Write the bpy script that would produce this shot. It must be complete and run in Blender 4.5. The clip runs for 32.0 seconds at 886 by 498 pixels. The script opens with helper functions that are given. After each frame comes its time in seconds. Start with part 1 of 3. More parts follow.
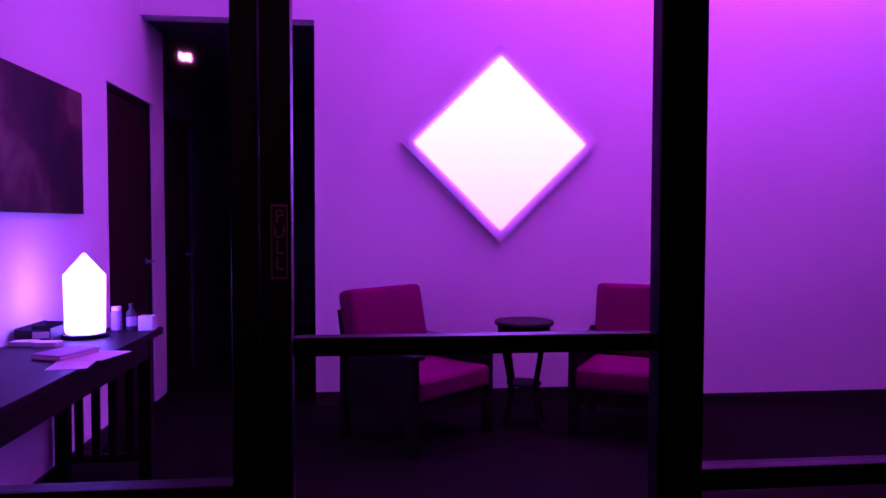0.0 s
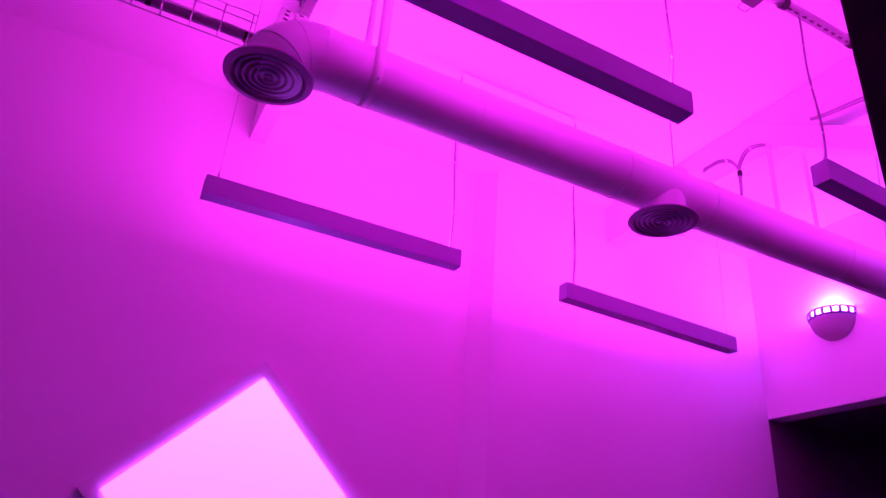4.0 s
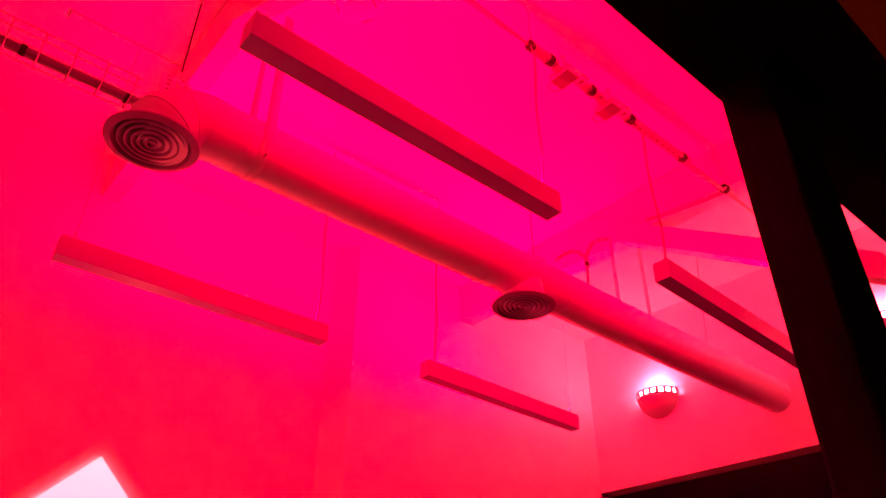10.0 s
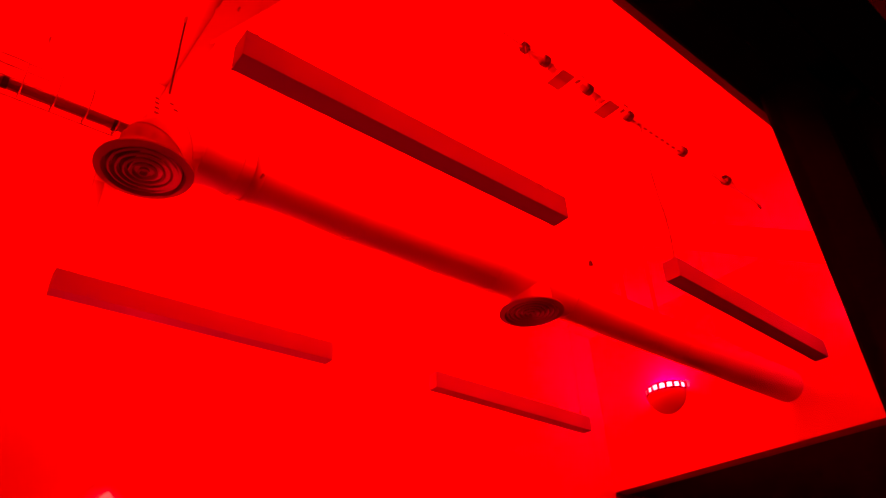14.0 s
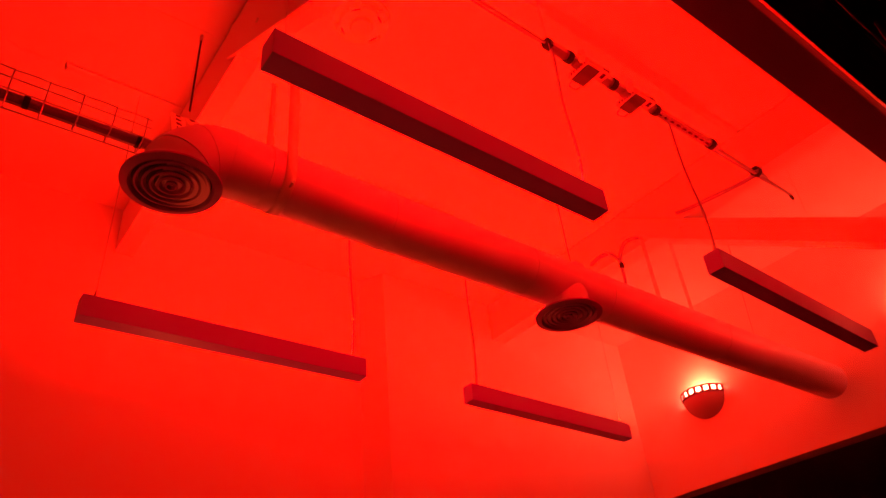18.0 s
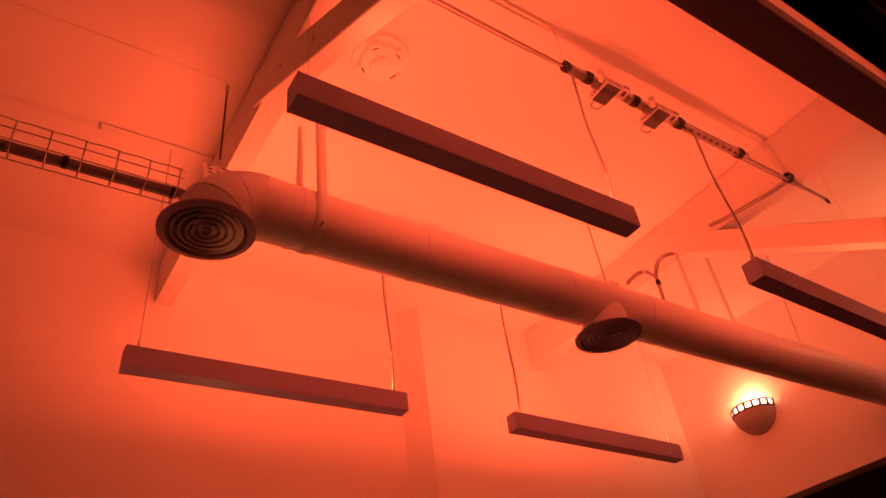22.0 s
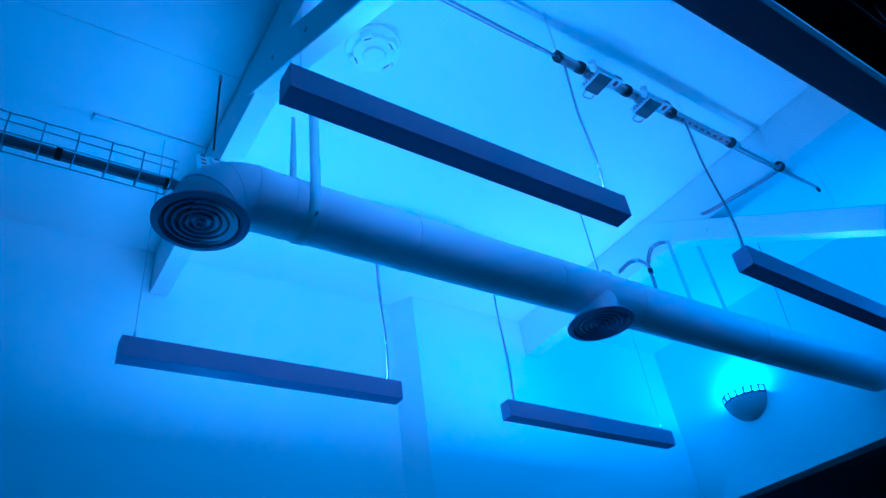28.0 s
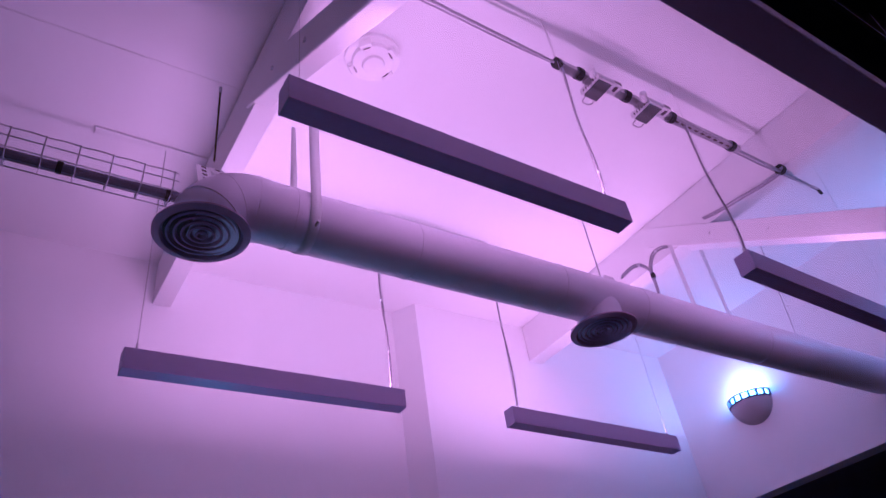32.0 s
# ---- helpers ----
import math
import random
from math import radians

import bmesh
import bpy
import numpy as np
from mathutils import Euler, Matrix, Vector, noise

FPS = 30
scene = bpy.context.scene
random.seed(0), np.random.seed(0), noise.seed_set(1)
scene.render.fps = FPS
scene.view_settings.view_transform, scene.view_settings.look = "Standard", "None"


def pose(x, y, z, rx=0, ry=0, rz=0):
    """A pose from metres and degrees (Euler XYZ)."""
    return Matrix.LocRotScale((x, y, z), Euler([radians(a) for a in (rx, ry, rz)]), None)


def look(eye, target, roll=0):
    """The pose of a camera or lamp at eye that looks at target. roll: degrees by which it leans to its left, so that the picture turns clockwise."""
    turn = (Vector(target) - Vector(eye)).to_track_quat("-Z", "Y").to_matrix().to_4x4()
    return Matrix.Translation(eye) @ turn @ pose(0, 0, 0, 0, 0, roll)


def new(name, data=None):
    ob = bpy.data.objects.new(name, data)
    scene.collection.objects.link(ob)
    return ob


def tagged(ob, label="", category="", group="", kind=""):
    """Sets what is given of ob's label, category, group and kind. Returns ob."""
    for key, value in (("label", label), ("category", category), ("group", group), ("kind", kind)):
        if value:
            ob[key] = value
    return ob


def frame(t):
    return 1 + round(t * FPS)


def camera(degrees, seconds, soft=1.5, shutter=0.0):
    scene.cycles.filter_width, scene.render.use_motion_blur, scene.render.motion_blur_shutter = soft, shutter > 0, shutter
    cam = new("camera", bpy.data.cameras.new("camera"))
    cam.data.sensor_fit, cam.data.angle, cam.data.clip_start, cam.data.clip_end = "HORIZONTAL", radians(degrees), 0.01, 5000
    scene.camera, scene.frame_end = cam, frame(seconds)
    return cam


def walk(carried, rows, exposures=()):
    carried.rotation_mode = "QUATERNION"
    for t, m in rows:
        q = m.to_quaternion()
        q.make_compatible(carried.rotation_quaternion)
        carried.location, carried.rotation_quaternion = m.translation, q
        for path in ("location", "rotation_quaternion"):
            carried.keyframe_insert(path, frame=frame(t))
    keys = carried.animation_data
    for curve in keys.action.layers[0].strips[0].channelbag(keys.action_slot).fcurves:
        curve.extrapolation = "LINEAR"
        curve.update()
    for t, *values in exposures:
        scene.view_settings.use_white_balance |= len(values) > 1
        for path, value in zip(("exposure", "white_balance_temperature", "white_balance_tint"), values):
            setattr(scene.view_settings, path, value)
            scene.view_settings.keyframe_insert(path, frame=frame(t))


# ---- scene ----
cam = camera(64.5, 32.0)

PATH = [
    (0, (0.759, -1.737, 1.307), (0.961, 0.251, 1.232), 0.1),
    (0.5, (0.874, -1.482, 1.242), (1.022, 0.511, 1.166), 1.4),
    (1, (0.965, -1.248, 1.298), (1.071, 0.748, 1.375), 1.6),
    (1.5, (1.011, -1.012, 1.472), (1.293, 0.967, 1.432), 2.8),
    (2, (1.091, -0.746, 1.479), (1.131, 1.234, 1.758), 0.4),
    (2.5, (1.037, -0.597, 1.609), (1.364, 1.306, 2.13), 2.1),
    (3, (0.963, -0.483, 1.592), (1.524, 1.336, 2.207), 4.0),
    (3.5, (0.951, -0.404, 1.561), (1.652, 1.314, 2.307), 3.8),
    (4, (0.908, -0.326, 1.566), (1.691, 1.29, 2.447), 4.5),
    (4.5, (0.777, -0.288, 1.564), (1.907, 1.092, 2.468), 0.5),
    (6.5, (0.743, -0.292, 1.58), (1.865, 0.986, 2.632), 3.3),
    (7, (0.749, -0.293, 1.56), (1.849, 0.996, 2.624), 2.4),
    (7.5, (0.764, -0.3, 1.574), (1.886, 0.972, 2.634), 1.5),
    (8, (0.754, -0.307, 1.565), (1.859, 0.978, 2.627), 1.4),
    (8.5, (0.757, -0.306, 1.558), (1.89, 0.965, 2.608), 0.5),
    (9, (0.761, -0.308, 1.566), (1.882, 0.99, 2.595), 0.4),
    (9.5, (0.761, -0.305, 1.561), (1.884, 0.975, 2.61), 0.4),
    (10, (0.753, -0.312, 1.564), (1.849, 0.975, 2.633), 0.3),
    (10.5, (0.75, -0.314, 1.565), (1.842, 0.968, 2.643), 0.0),
    (11, (0.754, -0.313, 1.564), (1.848, 0.985, 2.622), 0.2),
    (11.5, (0.755, -0.318, 1.564), (1.868, 0.962, 2.624), -0.0),
    (12, (0.753, -0.317, 1.569), (1.826, 1.0, 2.624), 1.1),
    (12.5, (0.745, -0.304, 1.579), (1.861, 0.94, 2.677), -1.8),
    (13, (0.738, -0.293, 1.597), (1.901, 0.913, 2.688), -3.4),
    (13.5, (0.735, -0.274, 1.635), (1.869, 0.993, 2.689), -3.7),
    (15.5, (0.754, -0.212, 1.636), (1.818, 1.055, 2.759), -2.8),
    (16, (0.752, -0.19, 1.625), (1.827, 1.101, 2.711), -3.1),
    (16.5, (0.757, -0.19, 1.643), (1.79, 1.155, 2.702), -2.1),
    (17, (0.703, -0.132, 1.627), (1.801, 1.133, 2.72), -5.4),
    (17.5, (0.73, -0.126, 1.641), (1.833, 1.143, 2.724), -4.2),
    (18, (0.731, -0.12, 1.629), (1.802, 1.139, 2.754), -6.1),
    (18.5, (0.721, -0.116, 1.619), (1.736, 1.114, 2.826), -7.5),
    (19, (0.722, -0.116, 1.611), (1.702, 1.096, 2.864), -8.6),
    (20, (0.73, -0.108, 1.614), (1.703, 1.131, 2.846), -8.0),
    (21, (0.731, -0.118, 1.611), (1.7, 1.14, 2.828), -8.1),
    (22, (0.729, -0.111, 1.616), (1.703, 1.149, 2.826), -8.5),
    (23, (0.734, -0.13, 1.611), (1.727, 1.121, 2.814), -9.0),
    (24, (0.731, -0.12, 1.615), (1.734, 1.131, 2.81), -9.2),
    (25, (0.723, -0.134, 1.612), (1.713, 1.14, 2.794), -8.8),
    (28, (0.725, -0.13, 1.606), (1.718, 1.141, 2.789), -8.9),
    (29, (0.726, -0.131, 1.605), (1.721, 1.134, 2.793), -9.2),
    (30, (0.727, -0.125, 1.606), (1.725, 1.138, 2.793), -9.6),
    (31, (0.726, -0.126, 1.605), (1.717, 1.135, 2.8), -9.5),
    (32, (0.729, -0.137, 1.613), (1.711, 1.129, 2.81), -9.5),
]
EXPO = [
    (0, -1.45, 6680, 380), (1, -1.35, 6850, 396), (2, -1.3, 7150, 424), (3, -1.75, 7100, 418), (4, -2.35, 7937, 495), (4.5, -2.3, 8400, 500),
    (6.5, -1.2, 14000, 500), (8, -1.2, 14000, 500), (9.3, -1.25, 14100, 500), (10, -1.55, 14500, 500), (10.5, -1.55, 14600, 500),
    (11, -2.6, 15500, 490), (11.5, -3.0, 21000, 490), (12.2, -2.8, 38000, 490), (13.5, -2.8, 48000, 482), (16.3, -2.8, 75000, 450),
    (17.4, -2.75, 100000, 390), (18.1, -2.6, 100000, 376), (18.8, -2.6, 100000, 346), (21.4, -2.8, 100000, 348), (21.8, -2.7, 50000, 295),
    (22.1, -2.25, 7900, 200), (22.4, -2.2, 2990, 10), (22.7, -2.2, 1910, 2), (23.2, -2.05, 1815, 2), (24, -2.2, 1815, 2),
    (29, -2.2, 1815, 2), (29.5, -2.2, 2170, 20), (29.9, -1.8, 2820, 42), (30.5, -1.85, 3450, 72), (31, -2.15, 3600, 84), (32, -2.0, 3830, 96),
]
walk(cam, [(t, look(eye, target, roll)) for t, eye, target, roll in PATH], EXPO)

# ---- world and lights ----
world = bpy.data.worlds.new("night")
scene.world = world
world.use_nodes = True
world.node_tree.nodes["Background"].inputs[0].default_value = (0.02, 0.012, 0.008, 1)
world.node_tree.nodes["Background"].inputs[1].default_value = 0.02

LED = (1.0, 0.43, 0.12)
SCONCE = (0.98, 0.92, 0.27)
PANEL = ((0.95, 0.78, 0.25), (0.8, 1.0, 0.28), (0.3, 1.2, 0.36))
CRYSTAL_COLOUR = (2.2, 9.0, 2.4)
WARM = (0.8, 0.9, 0.0)


def area(name, m, sx, sy, power, color, spread=180):
    d = bpy.data.lights.new(name, "AREA")
    d.shape, d.size, d.size_y, d.energy, d.color, d.spread = "RECTANGLE", sx, sy, power, color, radians(spread)
    ob = new(name, d)
    ob.matrix_world = m
    return ob


def point(name, place, power, color, radius=0.03):
    d = bpy.data.lights.new(name, "POINT")
    d.energy, d.color, d.shadow_soft_size = power, color, radius
    ob = new(name, d)
    ob.location = place
    return ob


# ---- materials ----
def nodes_of(name):
    m = bpy.data.materials.new(name)
    m.use_nodes = True
    t = m.node_tree
    return m, t, t.nodes["Principled BSDF"]


def surface(name, base, rough=0.6, metal=0.0, grain=40.0, vary=0.12, bump=0.1, blotch=2.0, spec=0.5, depth=0.002):
    """Paint, wood, metal or cloth: base colour with blotches at two scales and fine relief."""
    m, t, b = nodes_of(name)
    co = t.nodes.new("ShaderNodeTexCoord")
    n1, n2 = t.nodes.new("ShaderNodeTexNoise"), t.nodes.new("ShaderNodeTexNoise")
    n1.inputs["Scale"].default_value, n2.inputs["Scale"].default_value = blotch, grain
    n1.inputs["Detail"].default_value, n2.inputs["Detail"].default_value = 4, 6
    mixer = t.nodes.new("ShaderNodeMath")
    mixer.operation = "ADD"
    ramp = t.nodes.new("ShaderNodeMapRange")
    ramp.inputs[1].default_value, ramp.inputs[2].default_value = 0.6, 1.4
    ramp.inputs[3].default_value, ramp.inputs[4].default_value = 1 - vary, 1 + vary * 0.5
    col = t.nodes.new("ShaderNodeVectorMath")
    col.operation = "SCALE"
    col.inputs[0].default_value = base
    for n in (n1, n2):
        t.links.new(co.outputs["Object"], n.inputs["Vector"])
    t.links.new(n1.outputs["Fac"], mixer.inputs[0])
    t.links.new(n2.outputs["Fac"], mixer.inputs[1])
    t.links.new(mixer.outputs[0], ramp.inputs[0])
    t.links.new(ramp.outputs[0], col.inputs["Scale"])
    t.links.new(col.outputs[0], b.inputs["Base Color"])
    bp = t.nodes.new("ShaderNodeBump")
    bp.inputs["Strength"].default_value, bp.inputs["Distance"].default_value = bump, depth
    t.links.new(n2.outputs["Fac"], bp.inputs["Height"])
    t.links.new(bp.outputs[0], b.inputs["Normal"])
    b.inputs["Roughness"].default_value, b.inputs["Metallic"].default_value = rough, metal
    b.inputs["Specular IOR Level"].default_value = spec
    return m


def glow(name, color, power):
    m, t, b = nodes_of(name)
    b.inputs["Base Color"].default_value = (0.8, 0.8, 0.8, 1)
    b.inputs["Emission Color"].default_value = (*color, 1)
    b.inputs["Emission Strength"].default_value = power
    return m


def panel_glow(name, low, mid, high, half):
    """Glowing face whose tint runs from the lower to the upper corner."""
    m, t, b = nodes_of(name)
    co, sep, rng, ramp = (t.nodes.new(k) for k in ("ShaderNodeTexCoord", "ShaderNodeSeparateXYZ", "ShaderNodeMapRange", "ShaderNodeValToRGB"))
    rng.inputs[1].default_value, rng.inputs[2].default_value = -half, half
    e = ramp.color_ramp.elements
    e[0].color, e[1].color = (*low, 1), (*high, 1)
    k = e.new(0.5)
    k.color = (*mid, 1)
    t.links.new(co.outputs["Object"], sep.inputs[0])
    t.links.new(sep.outputs["Z"], rng.inputs[0])
    t.links.new(rng.outputs[0], ramp.inputs[0])
    t.links.new(ramp.outputs[0], b.inputs["Emission Color"])
    b.inputs["Emission Strength"].default_value = 5.6
    return m


WALL = surface("wall_paint", (0.86, 0.86, 0.86), 0.75, grain=90, vary=0.05, bump=0.12, blotch=0.7)
CEIL = surface("ceiling_paint", (0.87, 0.87, 0.87), 0.85, grain=60, vary=0.05, bump=0.15, blotch=0.5)
BEAM = surface("beam_paint", (0.78, 0.78, 0.78), 0.6, grain=50, vary=0.06, bump=0.12)
FLOOR = surface("floor_carpet", (0.006, 0.0045, 0.0028), 0.95, grain=260, vary=0.4, bump=0.5, blotch=3, spec=0.1)
BLACK = surface("black_aluminium", (0.014, 0.012, 0.009), 0.45, 0.0, grain=120, vary=0.3, bump=0.04, spec=0.15)
# near-black tone stands for the missing light in the passage
PASSAGE_SHADE = surface("passage_shade_tone", (0.05, 0.048, 0.05), 0.8, grain=60, vary=0.2)
# dimmed tone puts the side room's weak light into the wall colour
SIDEROOM_SHADE = surface("side_room_dimmed", (0.16, 0.14, 0.16), 0.8, grain=60, vary=0.15)
STEELDARK = surface("dark_painted_steel", (0.1, 0.09, 0.14), 0.5, 0.0, grain=60, vary=0.2, bump=0.05)
RIM = surface("rim_metal", (0.16, 0.15, 0.18), 0.5, 0.0, grain=80, vary=0.1)
SKIRT = surface("skirting_dark", (0.025, 0.02, 0.02), 0.5, grain=60, vary=0.3)
LAMP = surface("lamp_grey_aluminium", (0.46, 0.38, 0.62), 0.45, 0.0, grain=150, vary=0.08, bump=0.04)
LAMPBASE = surface("lamp_underside", (0.6, 0.41, 0.74), 0.27, 0.0, grain=150, vary=0.08, bump=0.04)
DUCT = surface("duct_white_metal", (0.82, 0.78, 0.86), 0.42, 0.0, grain=30, vary=0.08, bump=0.06, blotch=3)
GRILLE = surface("diffuser_grey", (0.54, 0.35, 0.52), 0.5, 0.0, grain=80, vary=0.1)
GRILLEDARK = surface("diffuser_throat", (0.12, 0.08, 0.12), 0.7)
STEEL = surface("galvanised_steel", (0.5, 0.5, 0.52), 0.35, 0.8, grain=120, vary=0.2)
CABLE = surface("grey_cable", (0.34, 0.32, 0.37), 0.45)
TRAYCABLE = surface("dark_cable_sheath", (0.2, 0.18, 0.24), 0.55, grain=90, vary=0.2)
RUBBER = surface("black_rubber", (0.02, 0.02, 0.02), 0.6)
BOWL = surface("grey_bowl_plaster", (0.42, 0.4, 0.42), 0.7, grain=70, vary=0.08)
WHITE = surface("white_plastic", (0.75, 0.75, 0.75), 0.4, grain=100, vary=0.05)
UNIT = surface("unit_white_plastic", (0.95, 0.95, 0.93), 0.35, grain=100, vary=0.03)
WOOD = surface("dark_stained_wood", (0.014, 0.007, 0.003), 0.5, grain=30, vary=0.5, bump=0.08, blotch=5, spec=0.16)
DOOR = surface("door_veneer", (0.03, 0.01, 0.004), 0.55, grain=18, vary=0.5, bump=0.06, blotch=3, spec=0.25)
CUSHION = surface("red_upholstery", (0.24, 0.02, 0.075), 0.95, grain=300, vary=0.3, bump=0.5, blotch=4, spec=0.2)
SEAM = surface("filled_joint", (0.79, 0.79, 0.79), 0.8, grain=30, vary=0.3)
# grey darkened for the shade on the down-facing cover plates
COVER = surface("shaded_plate", (0.1, 0.1, 0.11), 0.5, grain=60, vary=0.1)
PAPER = surface("paper", (0.75, 0.75, 0.75), 0.8, grain=40, vary=0.05)

CARD = surface("purple_card", (0.45, 0.3, 0.5), 0.7, grain=40, vary=0.1)
BRASS = surface("brass", (0.4, 0.2, 0.03), 0.5, 1.0, grain=60, vary=0.3)
CRYSTAL = glow("crystal_glow", CRYSTAL_COLOUR, 1.0)
WARMLENS = glow("warm_lens", WARM, 400)


def glass(name):
    """Thin clear glass: see-through, with a gloss that grows towards grazing angles."""
    m = bpy.data.materials.new(name)
    m.use_nodes = True
    t = m.node_tree
    t.nodes.clear()
    out, mix = t.nodes.new("ShaderNodeOutputMaterial"), t.nodes.new("ShaderNodeMixShader")
    clear, gloss, edge = t.nodes.new("ShaderNodeBsdfTransparent"), t.nodes.new("ShaderNodeBsdfGlossy"), t.nodes.new("ShaderNodeLayerWeight")
    power, scale = t.nodes.new("ShaderNodeMath"), t.nodes.new("ShaderNodeMath")
    power.operation, scale.operation = "POWER", "MULTIPLY_ADD"
    power.inputs[1].default_value = 4
    scale.inputs[1].default_value, scale.inputs[2].default_value = 0.35, 0.015
    edge.inputs["Blend"].default_value = 0.5
    gloss.inputs["Roughness"].default_value = 0.02
    clear.inputs["Color"].default_value = (0.985, 0.985, 0.985, 1)
    t.links.new(edge.outputs["Facing"], power.inputs[0])
    t.links.new(power.outputs[0], scale.inputs[0])
    t.links.new(scale.outputs[0], mix.inputs[0])
    t.links.new(clear.outputs[0], mix.inputs[1])
    t.links.new(gloss.outputs[0], mix.inputs[2])
    t.links.new(mix.outputs[0], out.inputs["Surface"])
    return m


GLASS = glass("clear_glass")


def art(name):
    """Dark abstract painting: swirls of brown and wine red."""
    m, t, b = nodes_of(name)
    co, wave, n, ramp = (t.nodes.new(k) for k in ("ShaderNodeTexCoord", "ShaderNodeTexWave", "ShaderNodeTexNoise", "ShaderNodeValToRGB"))
    wave.inputs["Scale"].default_value, wave.inputs["Distortion"].default_value, wave.inputs["Detail"].default_value = 1.4, 7, 3
    n.inputs["Scale"].default_value, n.inputs["Detail"].default_value, n.inputs["Distortion"].default_value = 3.2, 5, 1.1
    ramp.color_ramp.elements[0].color, ramp.color_ramp.elements[1].color = (0.007, 0.004, 0.003, 1), (0.17, 0.12, 0.06, 1)
    ramp.color_ramp.elements[0].position, ramp.color_ramp.elements[1].position = 0.44, 0.86
    mid = ramp.color_ramp.elements.new(0.66)
    mid.color = (0.07, 0.02, 0.012, 1)
    mul = t.nodes.new("ShaderNodeMath")
    mul.operation = "MULTIPLY_ADD"
    mul.inputs[1].default_value, mul.inputs[2].default_value = 0.25, 0.0
    add = t.nodes.new("ShaderNodeMath")
    t.links.new(co.outputs["Object"], wave.inputs["Vector"])
    t.links.new(co.outputs["Object"], n.inputs["Vector"])
    t.links.new(wave.outputs["Fac"], mul.inputs[0])
    t.links.new(mul.outputs[0], add.inputs[0])
    mul2 = t.nodes.new("ShaderNodeMath")
    mul2.operation = "MULTIPLY"
    mul2.inputs[1].default_value = 0.95
    t.links.new(n.outputs["Fac"], mul2.inputs[0])
    t.links.new(mul2.outputs[0], add.inputs[1])
    t.links.new(add.outputs[0], ramp.inputs[0])
    t.links.new(ramp.outputs[0], b.inputs["Base Color"])
    b.inputs["Roughness"].default_value = 0.5
    return m


ART = art("abstract_picture")

# ---- building helpers ----
def part(name, bm, mat, parent=None, label=""):
    me = bpy.data.meshes.new(name)
    bmesh.ops.recalc_face_normals(bm, faces=bm.faces)
    bm.to_mesh(me)
    bm.free()
    me.materials.append(mat)
    ob = new(name, me)
    if parent:
        ob.parent = parent
    if label:
        ob["label"] = label
    return ob


def smooth(ob, angle=40):
    for p in ob.data.polygons:
        p.use_smooth = True
    ob.data.set_sharp_from_angle(angle=radians(angle))
    return ob


def box(x0, x1, y0, y1, z0, z1, bevel=0.0, bm=None, segs=2, m=None):
    own = bm is None
    bm = bm or bmesh.new()
    made = bmesh.ops.create_cube(bm, size=1, matrix=Matrix.LocRotScale(((x0 + x1) / 2, (y0 + y1) / 2, (z0 + z1) / 2), None, (abs(x1 - x0), abs(y1 - y0), abs(z1 - z0))))
    vs = made["verts"]
    if bevel:
        es = list({e for v in vs for e in v.link_edges})
        res = bmesh.ops.bevel(bm, geom=es, offset=bevel, segments=segs, affect="EDGES", profile=0.6)
        vs = list({v for f in res["faces"] for v in f.verts} | {v for v in vs if v.is_valid})
    if m is not None:
        bmesh.ops.transform(bm, matrix=m, verts=[v for v in vs if v.is_valid])
    return bm


def tube(points, r, sides=8, bm=None, caps=True):
    """A round bar or cable through the points."""
    bm = bm or bmesh.new()
    pts = [Vector(p) for p in points]
    rings = []
    for i, p in enumerate(pts):
        d = (pts[min(i + 1, len(pts) - 1)] - pts[max(i - 1, 0)]).normalized()
        side = d.cross(Vector((0.31, 0.17, 0.94))).normalized()
        if side.length < 0.1:
            side = d.cross(Vector((1, 0, 0))).normalized()
        up = side.cross(d)
        rings.append([bm.verts.new(p + r * (math.cos(a) * side + math.sin(a) * up)) for a in (k * math.tau / sides for k in range(sides))])
    for a, b in zip(rings, rings[1:]):
        for k in range(sides):
            bm.faces.new((a[k], a[(k + 1) % sides], b[(k + 1) % sides], b[k]))
    if caps:
        bm.faces.new(rings[0])
        bm.faces.new(rings[-1])
    return bm


def lathe(profile, sides=32, bm=None, m=None, caps=True):
    """Turns (radius, height) round the z axis."""
    bm = bm or bmesh.new()
    rings = []
    for r, z in profile:
        ring = [bm.verts.new((r * math.cos(k * math.tau / sides), r * math.sin(k * math.tau / sides), z)) for k in range(sides)]
        rings.append(ring)
    for a, b in zip(rings, rings[1:]):
        for k in range(sides):
            bm.faces.new((a[k], a[(k + 1) % sides], b[(k + 1) % sides], b[k]))
    caps = caps and profile[0] != profile[-1]
    if caps and profile[0][0] > 1e-4:
        bm.faces.new(rings[0])
    if caps and profile[-1][0] > 1e-4:
        bm.faces.new(rings[-1])
    bmesh.ops.remove_doubles(bm, verts=bm.verts, dist=1e-5)
    if m is not None:
        bmesh.ops.transform(bm, matrix=m, verts=bm.verts)
    return bm


def sag(a, b, drop, n=10, wobble=0.0):
    a, b = Vector(a), Vector(b)
    out = []
    for i in range(n + 1):
        s = i / n
        p = a.lerp(b, s)
        p.z -= drop * 4 * s * (1 - s)
        p.x += wobble * math.sin(s * 9)
        p.y += wobble * math.cos(s * 7 + 1) - wobble * math.cos(1)
        out.append(p)
    return out


def curve(points, n=6):
    """A smooth line through the points."""
    p = [Vector(q) for q in points]
    p = [2 * p[0] - p[1]] + p + [2 * p[-1] - p[-2]]
    out = []
    for a, b, c, d in zip(p, p[1:], p[2:], p[3:]):
        for i in range(n):
            s = i / n
            out.append(0.5 * (2 * b + (c - a) * s + (2 * a - 5 * b + 4 * c - d) * s ** 2 + (3 * b - a - 3 * c + d) * s ** 3))
    return out + [p[-2]]


